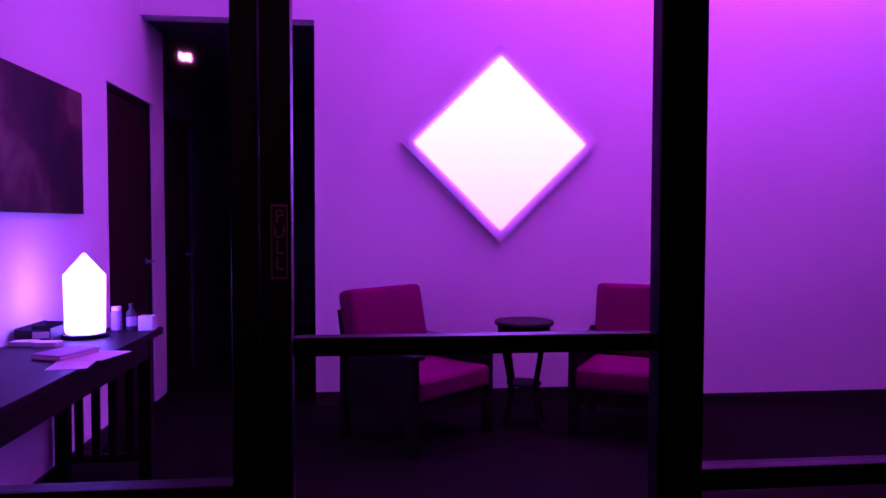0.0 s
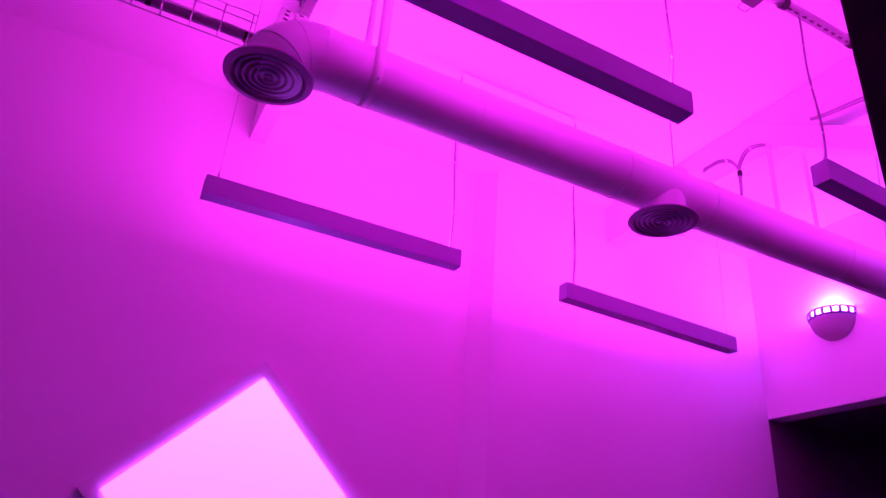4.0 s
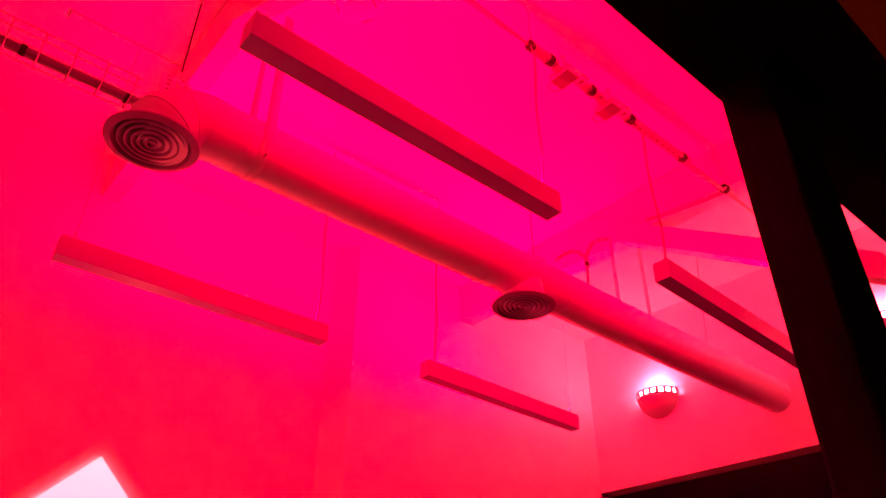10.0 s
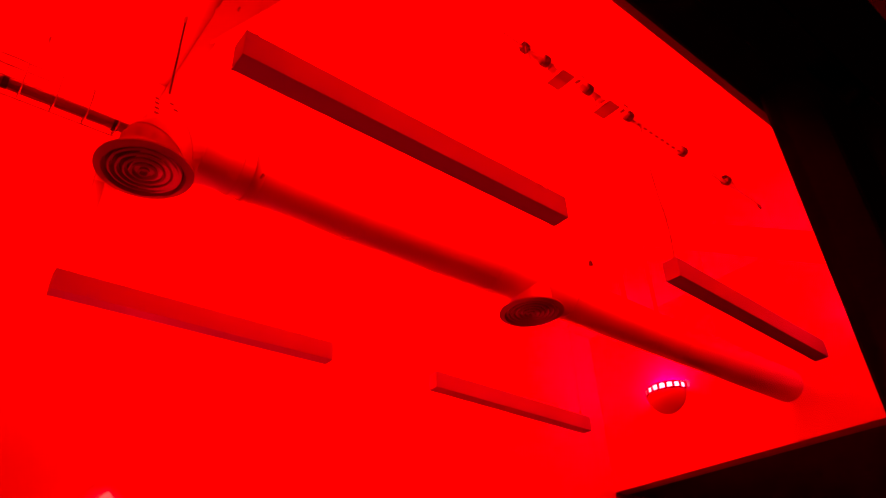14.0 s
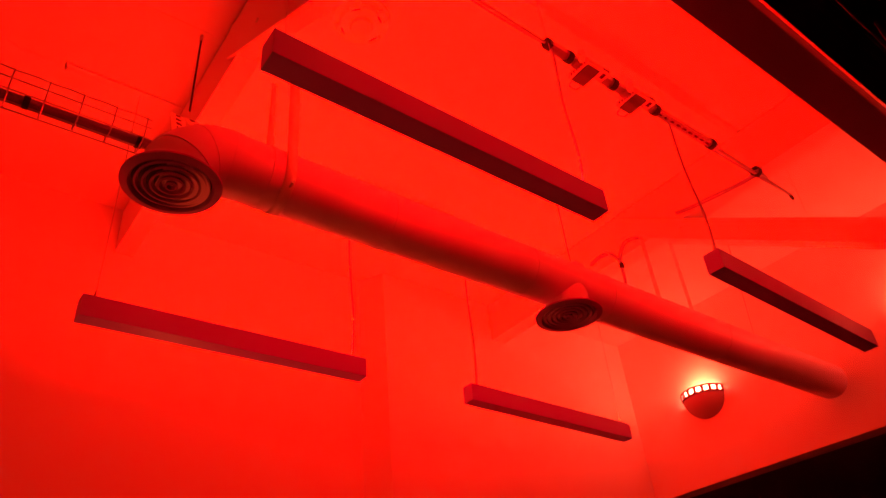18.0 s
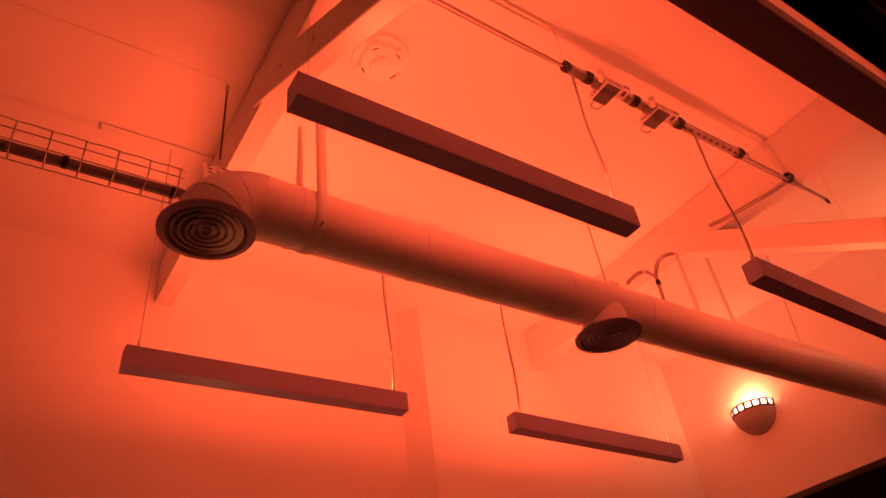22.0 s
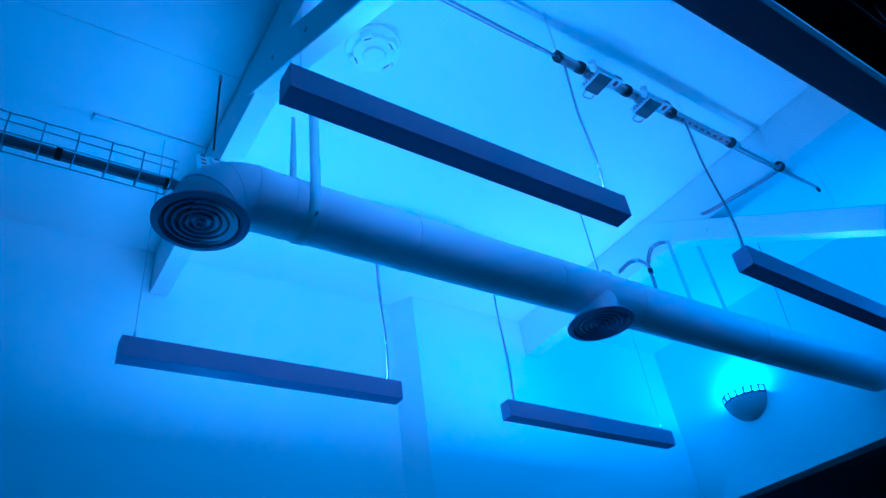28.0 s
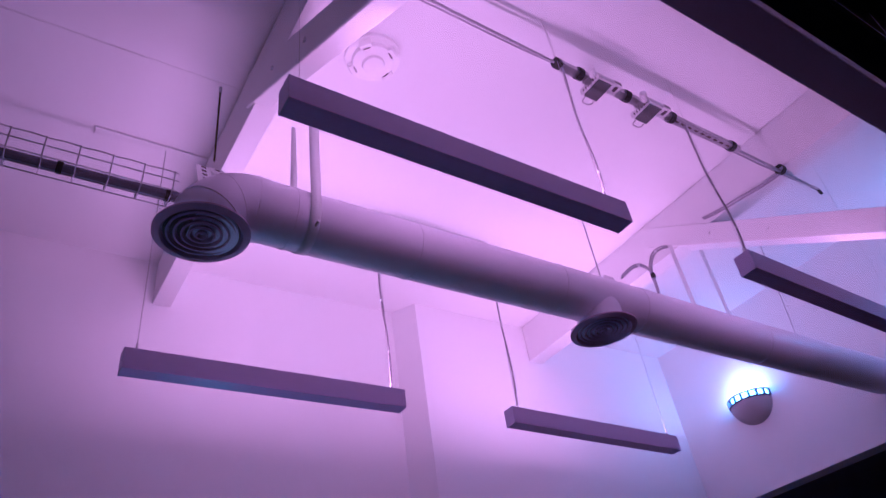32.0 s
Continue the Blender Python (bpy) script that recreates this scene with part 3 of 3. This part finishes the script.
def strap_loop(x, dx, top):
    """A flat strap with a cut end behind the duct, running under it and up again in front."""
    line = [(x, 0.108, top - DZc - 0.04)] + [(x + dx * k / 12, 0.112 * math.cos(k / 12 * math.pi), -0.112 * math.sin(k / 12 * math.pi)) for k in range(13)] + [(x + dx, -0.108, top - DZc - 0.02)]
    bm = bmesh.new()
    rows = [[bm.verts.new((px + o * (0.008 if k == 0 else 0.019), py, pz)) for o in (-1, 1)] for k, (px, py, pz) in enumerate(line)]
    for a, b in zip(rows, rows[1:]):
        bm.faces.new((a[0], a[1], b[1], b[0]))
    ob = smooth(part("strap", bm, WHITE, duct, "flat white hanger strap"), 50)
    ob.modifiers.new("thickness", "SOLIDIFY").thickness = 0.002
    part("strap_screw", tube([(x + dx, -0.1, -0.09), (x + dx, -0.125, -0.09)], 0.005, 8), STEEL, duct)


strap_loop(1.505, -0.012, 3.83)
for x, top in ((3.765, 3.85), (4.06, 3.9)):
    part("strap", box(x - 0.019, x + 0.019, 0.098, 0.1, 0.0, top - DZc, 0.0006), WHITE, duct, "flat white hanger strap")
for x in (2.955,):
    part("hanger_rod", tube([(x, 0, DR), (x, 0, 0.52)], 0.003, 6), CABLE, duct)
part("hanger_rod", tube([(4.46, 0, DR), (4.6, 0, ZC - DZc)], 0.0025, 6), CABLE, duct)
for x, n in ((1.31, 0.13), (1.97, 0.15)):
    part("stiffener", box(x, x + n, -0.03, 0.05, 0.104, 0.113, 0.002), DUCT, duct)
part("saddle", box(2.93, 3.0, -0.04, 0.04, 0.09, 0.135, 0.012), DUCT, duct)

# ---- cables clipped to the beam ----
cab = thing("cable_bundle", (3.58, 1.75, 3.62), "forked grey cable bundle tied near the beam", "cable")
part("cable", tube(curve([(0.31, 0.0, 0.285), (0.2, 0, 0.25), (0.085, 0, 0.17), (0.015, 0, 0.06), (0.0, 0, 0.0)]), 0.006, 8), CABLE, cab)
part("cable", tube(curve([(-0.27, 0, -0.085), (-0.16, 0, 0.005), (-0.075, 0, 0.045), (-0.02, 0, 0.035), (0.0, 0, 0.0)]), 0.006, 8), CABLE, cab)
part("cable", tube(curve([(0.0, 0.004, 0.0), (-0.004, 0.0, -0.07), (-0.012, 0.0, -0.15)]), 0.0085, 8), CABLE, cab)
part("cable", tube(curve([(0.285, 0.004, 0.292), (0.18, 0.004, 0.255), (0.07, 0.004, 0.172), (0.004, 0.004, 0.062), (-0.006, 0.004, 0.0)]), 0.005, 8), CABLE, cab)
part("cable", tube(curve([(-0.26, 0.004, -0.065), (-0.15, 0.004, 0.025), (-0.065, 0.004, 0.062), (-0.008, 0.004, 0.045), (0.008, 0.004, 0.0)]), 0.005, 8), CABLE, cab)
part("cable_tie", tube([(0, 0, 0.014), (0.001, 0, -0.014)], 0.013, 10), RUBBER, cab)
for x, z in ((0.1, 0.19), (-0.1, 0.038)):
    part("cable_clip", tube([(x - 0.006, 0.002, z - 0.002), (x + 0.006, 0.002, z + 0.004)], 0.0115, 10), WHITE, cab, "white cable tie")

# ---- round unit on the ceiling ----
unit = thing("ceiling_unit", (1.78, 1.487, ZC), "round white ceiling sensor unit with clips", "ceiling unit")
smooth(part("base_plate", lathe([(0.0, -0.002), (0.122, -0.002), (0.12, -0.018), (0.105, -0.024), (0.0, -0.025)], 40), UNIT, unit))
smooth(part("housing", lathe([(0.092, -0.024), (0.088, -0.045), (0.07, -0.056), (0.0, -0.058)], 40), UNIT, unit), 30)
smooth(part("dome", lathe([(0.05, -0.057), (0.046, -0.07), (0.03, -0.079), (0.0, -0.082)], 32), UNIT, unit))
for a in (0.4, 2.3, 3.9, 5.3):
    part("clip", box(-0.022, 0.022, -0.026, 0.026, -0.05, -0.02, 0.006, m=pose(0.098 * math.cos(a), 0.098 * math.sin(a), 0, 0, 18, math.degrees(a))), UNIT, unit)
    part("slot", box(-0.004, 0.004, -0.016, 0.016, -0.0525, -0.0495, m=pose(0.098 * math.cos(a), 0.098 * math.sin(a), 0, 0, 18, math.degrees(a))), GRILLEDARK, unit)
part("screw", tube([(0.07, -0.075, -0.03), (0.07, -0.075, -0.02)], 0.008, 10), STEEL, unit)
# strip added to draw a soft shadow band beside the beam
structure("batten", box(0.84, 1.342, 2.365, 2.415, ZC - 0.014, ZC - 0.001, 0.004), CEIL, "slim white ceiling strip standing for a soft shadow band", "batten")
structure("seam", box(XL, 1.34, 1.902, 1.908, ZC - 0.002, ZC + 0.001), SEAM, "fine joint in the ceiling boards", "ceiling joint")

# ---- armchairs and side table ----
def armchair(place, turn, label):
    """Built facing -y; wooden arms and posts, loose back and seat cushions."""
    th = thing("armchair", place, label, "armchair", "red armchairs")
    w = 0.33
    for s in (-1, 1):
        part("front_leg", box(s * w - 0.027, s * w + 0.027, -0.31, -0.255, 0, 0.545, 0.005), WOOD, th)
        part("rear_leg", box(s * w - 0.025, s * w + 0.025, 0.27, 0.32, 0, 0.6, 0.005, m=Matrix.Identity(4)), WOOD, th)
        part("armrest", box(s * w - 0.042, s * w + 0.042, -0.34, 0.34, 0.545, 0.572, 0.008), WOOD, th)
        part("side_panel", box(s * w - 0.01, s * w + 0.01, -0.255, 0.27, 0.2, 0.545, 0.003), WOOD, th, "dark wooden side panel")
    part("front_rail", box(-w + 0.027, w - 0.027, -0.30, -0.275, 0.2, 0.29, 0.004), WOOD, th)
    part("rear_rail", box(-w + 0.025, w - 0.025, 0.285, 0.31, 0.2, 0.3, 0.004), WOOD, th)
    part("seat_board", box(-w + 0.012, w - 0.012, -0.274, 0.284, 0.27, 0.29), WOOD, th)
    seat = smooth(part("seat_cushion", box(-w + 0.015, w - 0.015, -0.33, 0.2, 0.292, 0.43, 0.045, segs=4), CUSHION, th, "red seat cushion"), 60)
    back = smooth(part("back_cushion", box(-w + 0.02, w - 0.02, -0.07, 0.07, 0.0, 0.47, 0.045, segs=4, m=pose(0, 0.24, 0.43, -12)), CUSHION, th, "red back cushion"), 60)
    part("back_frame", box(-w + 0.03, w - 0.03, 0.075, 0.1, -0.02, 0.36, 0.006, m=pose(0, 0.24, 0.43, -12)), WOOD, th)
    part("piping", tube([(-w + 0.03, -0.325, 0.405), (w - 0.03, -0.325, 0.405)], 0.006, 6), CUSHION, seat)
    th.matrix_world = pose(*place, 0, 0, turn)
    return th


armchair((1.04, 2.56, 0), 42, "red cushioned armchair with dark wooden arms, turned inwards")
armchair((2.42, 2.53, 0), -30, "red cushioned armchair with dark wooden arms by the wall step")

tb = thing("side_table", (1.75, 2.76, 0), "small round dark wooden side table", "side table")
smooth(part("tabletop", lathe([(0.0, 0.637), (0.17, 0.637), (0.19, 0.645), (0.195, 0.657), (0.19, 0.668), (0.0, 0.67)], 40), WOOD, tb))
smooth(part("apron", lathe([(0.15, 0.57), (0.17, 0.575), (0.172, 0.636), (0.15, 0.636), (0.15, 0.57)], 40), WOOD, tb))
smooth(part("shelf", lathe([(0.0, 0.25), (0.11, 0.25), (0.116, 0.258), (0.11, 0.266), (0.0, 0.266)], 32), WOOD, tb))
for k in range(4):
    a = k * math.pi / 2 + 0.5
    c, s = math.cos(a), math.sin(a)
    part("leg", tube([(r * c, r * s, z) for r, z in ((0.16, 0.625), (0.168, 0.5), (0.135, 0.36), (0.112, 0.26), (0.125, 0.12), (0.16, 0.012), (0.17, 0.0))], 0.017, 10), WOOD, tb)

# ---- desk by the side wall and what lies on it ----
dk = thing("desk", (-0.55, 1.1, 0), "long dark wooden desk along the side wall", "desk")
part("desktop", box(-0.24, 0.26, -0.9, 0.82, 0.745, 0.78, 0.004), WOOD, dk)
part("apron", box(0.2, 0.22, -0.86, 0.78, 0.64, 0.744, 0.002), WOOD, dk)
part("apron", box(-0.22, 0.2, 0.76, 0.78, 0.64, 0.744, 0.002), WOOD, dk)
for x, y in ((0.195, -0.83), (-0.2, -0.83), (0.195, 0.745), (-0.2, 0.745)):
    part("leg", box(x - 0.03, x + 0.03, y - 0.03, y + 0.03, 0, 0.743, 0.004), WOOD, dk)
part("stretcher", box(-0.17, 0.165, 0.735, 0.755, 0.12, 0.16, 0.003), WOOD, dk)
for x in (-0.125, -0.045, 0.035, 0.115):
    part("end_slat", box(x - 0.02, x + 0.02, 0.738, 0.752, 0.16, 0.64, 0.002), WOOD, dk)

cr = thing("crystal_lamp", (-0.55, 1.62, 0.78), "glowing white crystal point lamp on the desk", "lamp")
part("base", lathe([(0.0, 0.0), (0.1, 0.0), (0.098, 0.018), (0.0, 0.018)], 24), WOOD, cr)
bm = lathe([(0.082, 0.019), (0.086, 0.03), (0.091, 0.285), (0.006, 0.385)], 6, m=pose(0, 0, 0, 0, 0, 11))
part("crystal", bm, CRYSTAL, cr, "glowing crystal")

th = thing("desk_organiser", (-0.712, 1.62, 0.78), "black desk organiser with a white label at its end", "organiser")
part("tray", box(-0.075, 0.075, -0.15, 0.15, 0.0, 0.008, 0.002), RUBBER, th)
for x in (-0.073, 0.073):
    part("side", box(x - 0.002, x + 0.002, -0.15, 0.15, 0.008, 0.062, 0.001), RUBBER, th)
for y in (-0.148, 0.0, 0.148):
    part("divider", box(-0.071, 0.071, y - 0.002, y + 0.002, 0.008, 0.055, 0.001), RUBBER, th)
part("label_card", box(0.0, 0.07, -0.1525, -0.1505, 0.02, 0.048, 0.0005), PAPER, th)
for x, y, r in ((-0.715, 1.405, 2), (-0.608, 1.375, -4)):
    th = thing("card_box", (x, y, 0.78), "small white card box lying flat on the desk", "box", "card boxes")
    part("body", box(-0.048, 0.048, -0.03, 0.03, 0, 0.016, 0.002, m=pose(0, 0, 0, 0, 0, r)), PAPER, th)
    part("lid", box(-0.05, 0.05, -0.032, 0.032, 0.016, 0.021, 0.001, m=pose(0, 0, 0, 0, 0, r)), PAPER, th)
th = thing("notebook", (-0.44, 1.15, 0.78), "purple notebook with white page edges on the desk", "book")
part("pages", box(-0.068, 0.068, -0.098, 0.098, 0.003, 0.017, 0.002, m=pose(0, 0, 0, 0, 0, -22)), PAPER, th, "white page edges")
part("back_cover", box(-0.072, 0.072, -0.103, 0.103, 0.0, 0.003, 0.001, m=pose(0, 0, 0, 0, 0, -22)), CARD, th)
part("cover", box(-0.072, 0.072, -0.103, 0.103, 0.017, 0.021, 0.001, m=pose(0, 0, 0, 0, 0, -22)), CARD, th, "pale purple cover")
for k in range(9):
    part("binding_ring", tube([(0.072 + 0.008 * math.cos(a), -0.08 + k * 0.02, 0.01 + 0.012 * math.sin(a)) for a in (q / 8 * math.pi - math.pi / 2 for q in range(9))], 0.0018, 5), WHITE, th, "white wire ring")
for x, y, r, zt in ((-0.345, 0.98, 8, 0.0), (-0.305, 1.14, -14, 0.0012)):
    th = thing("paper_sheet", (x, y, 0.78 + zt), "loose white paper sheet near the desk's edge", "paper", "paper sheets")
    part("sheet", box(-0.07, 0.07, -0.1, 0.1, 0.0, 0.001, m=pose(0, 0, 0, 0, 0, r)), PAPER, th)
th = thing("jar", (-0.485, 1.83, 0.78), "small pale jar beside the crystal lamp", "jar")
smooth(part("glass", lathe([(0.0, 0), (0.024, 0), (0.026, 0.01), (0.026, 0.085), (0.02, 0.095), (0.0, 0.095)], 20), CARD, th))
smooth(part("lid", lathe([(0.0, 0.095), (0.023, 0.095), (0.023, 0.115), (0.0, 0.117)], 20), PAPER, th, "white lid"))
h = 0.13
th = thing("bottle", (-0.415, 1.83, 0.78), "small dark bottle with a pale label", "bottle")
smooth(part("glass", lathe([(0.0, 0), (0.022, 0), (0.023, h * 0.65), (0.009, h * 0.8), (0.009, h * 0.9), (0.0, h * 0.9)], 16), RUBBER, th))
smooth(part("cap", lathe([(0.0, h * 0.9), (0.012, h * 0.9), (0.012, h), (0.0, h)], 12), RUBBER, th))
smooth(part("label_band", lathe([(0.0235, h * 0.15), (0.0236, h * 0.5)], 16, caps=False), CARD, th))
th = thing("tissue_box", (-0.335, 1.82, 0.78), "small white tissue box at the desk's end", "tissue box")
part("carton", box(-0.036, 0.036, -0.036, 0.036, 0, 0.07, 0.004), PAPER, th)
part("slot", box(-0.02, 0.02, -0.006, 0.006, 0.0702, 0.071), GRILLEDARK, th)
th = thing("waste_basket", (-0.66, 0.75, 0), "dark wire waste basket under the desk", "waste basket")
smooth(part("bin", lathe([(0.0, 0.004), (0.1, 0.004), (0.13, 0.28), (0.124, 0.28), (0.095, 0.01), (0.0, 0.01)], 24), RUBBER, th))

# ---- picture and doors ----
pc = thing("picture", (XL, 1.65, 1.67), "large dark abstract picture in brown and wine red", "picture")
part("canvas", box(0.004, 0.034, -0.55, 0.55, -0.32, 0.32, 0.003), ART, pc)
part("backing", box(0.0, 0.004, -0.53, 0.53, -0.3, 0.3), WOOD, pc)


def door(name, y0, y1, label):
    th = tagged(thing(name, (XL - 0.03, (y0 + y1) / 2, 0), label, "door"), kind="structure")
    w = (y1 - y0) / 2
    part("leaf", box(-0.045, 0.0, -w + 0.04, w - 0.04, 0.008, DZ - 0.04, 0.002), DOOR, th)
    for s in (-1, 1):
        part("jamb", box(-0.1, 0.012, s * w - (0.04 if s > 0 else 0), s * w + (0 if s > 0 else 0.04), 0, DZ, 0.002), WOOD, th)
    part("head_jamb", box(-0.1, 0.012, -w + 0.04, w - 0.04, DZ - 0.04, DZ, 0.002), WOOD, th)
    hd = part("door_handle", tube([(0.0, w - 0.1, 1.03), (0.05, w - 0.1, 1.03), (0.05, w - 0.21, 1.03)], 0.009, 10), STEEL, th, "steel lever handle")
    part("rose", lathe([(0.0, 0), (0.024, 0), (0.024, 0.006), (0.0, 0.006)], 20, m=Matrix.Translation((0, w - 0.1, 1.03)) @ pose(0, 0, 0, 0, 90)), STEEL, hd)
    return th


door("door_1", D0, D1 + 0.33, "closed dark wooden door in the side wall")
door("door_2", D2, D3, "closed dark door further down the passage")

# ---- pull plate on the door post ----
plate = part("pull_plate", box(0.531, 0.568, -0.0345, -0.0305, 1.175, 1.35, 0.002), RUBBER, shop, "dark plate with brass letters")
for x in (0.5322, 0.5668):
    part("plate_edge", box(x - 0.0016, x + 0.0016, -0.037, -0.0346, 1.177, 1.348, 0.0005), BRASS, plate)
for z in (1.1795, 1.3455):
    part("plate_edge", box(0.534, 0.565, -0.037, -0.0346, z - 0.0025, z + 0.0025, 0.0005), BRASS, plate)
for k, c in enumerate("PULL"):
    text = bpy.data.curves.new("letter", "FONT")
    text.body, text.size, text.extrude, text.align_x, text.offset = c, 0.041, 0.001, "CENTER", 0.0004
    shape = bpy.data.objects.new("letter", text)
    mesh = bpy.data.meshes.new_from_object(shape)
    bpy.data.objects.remove(shape)
    mesh.materials.append(BRASS)
    ob = new("letter", mesh)
    ob.parent = plate
    ob.matrix_local = pose(0.5495, -0.0362, 1.308 - k * 0.0365, 90)

# ---- lamp out in front of the shop, mirrored in the panes ----
lamp = thing("street_lamp", (-2.67, -11.96, 0), "tall dark street lamp with a warm flat lantern", "street lamp")
smooth(part("pole", lathe([(0.09, 0.0), (0.09, 0.05), (0.055, 0.08), (0.04, 4.302)], 20), BLACK, lamp))
part("lantern", box(-0.14, 0.14, -0.14, 0.14, 4.428, 4.5, 0.012), BLACK, lamp)
part("lens", box(-0.1, 0.1, -0.1, 0.1, 4.3, 4.43, 0.03), WARMLENS, lamp, "glowing warm lens")

# ---- panes of the shop front ----
for a, b, z0, z1 in ((XL, 0.44, 0.1, 0.645), (XL, 0.44, 0.7, FZ), (0.575, 1.457, 0.12, FZ), (1.566, 3.2, 0.1, 0.645), (1.566, 3.2, 0.7, FZ), (3.3, XR, 0.1, 0.645), (3.3, XR, 0.7, FZ)):
    ob = part("pane", box(a + 0.001, b - 0.001, -0.008, -0.002, z0, z1), GLASS, shop, "clear glass pane")
    ob.visible_shadow = False
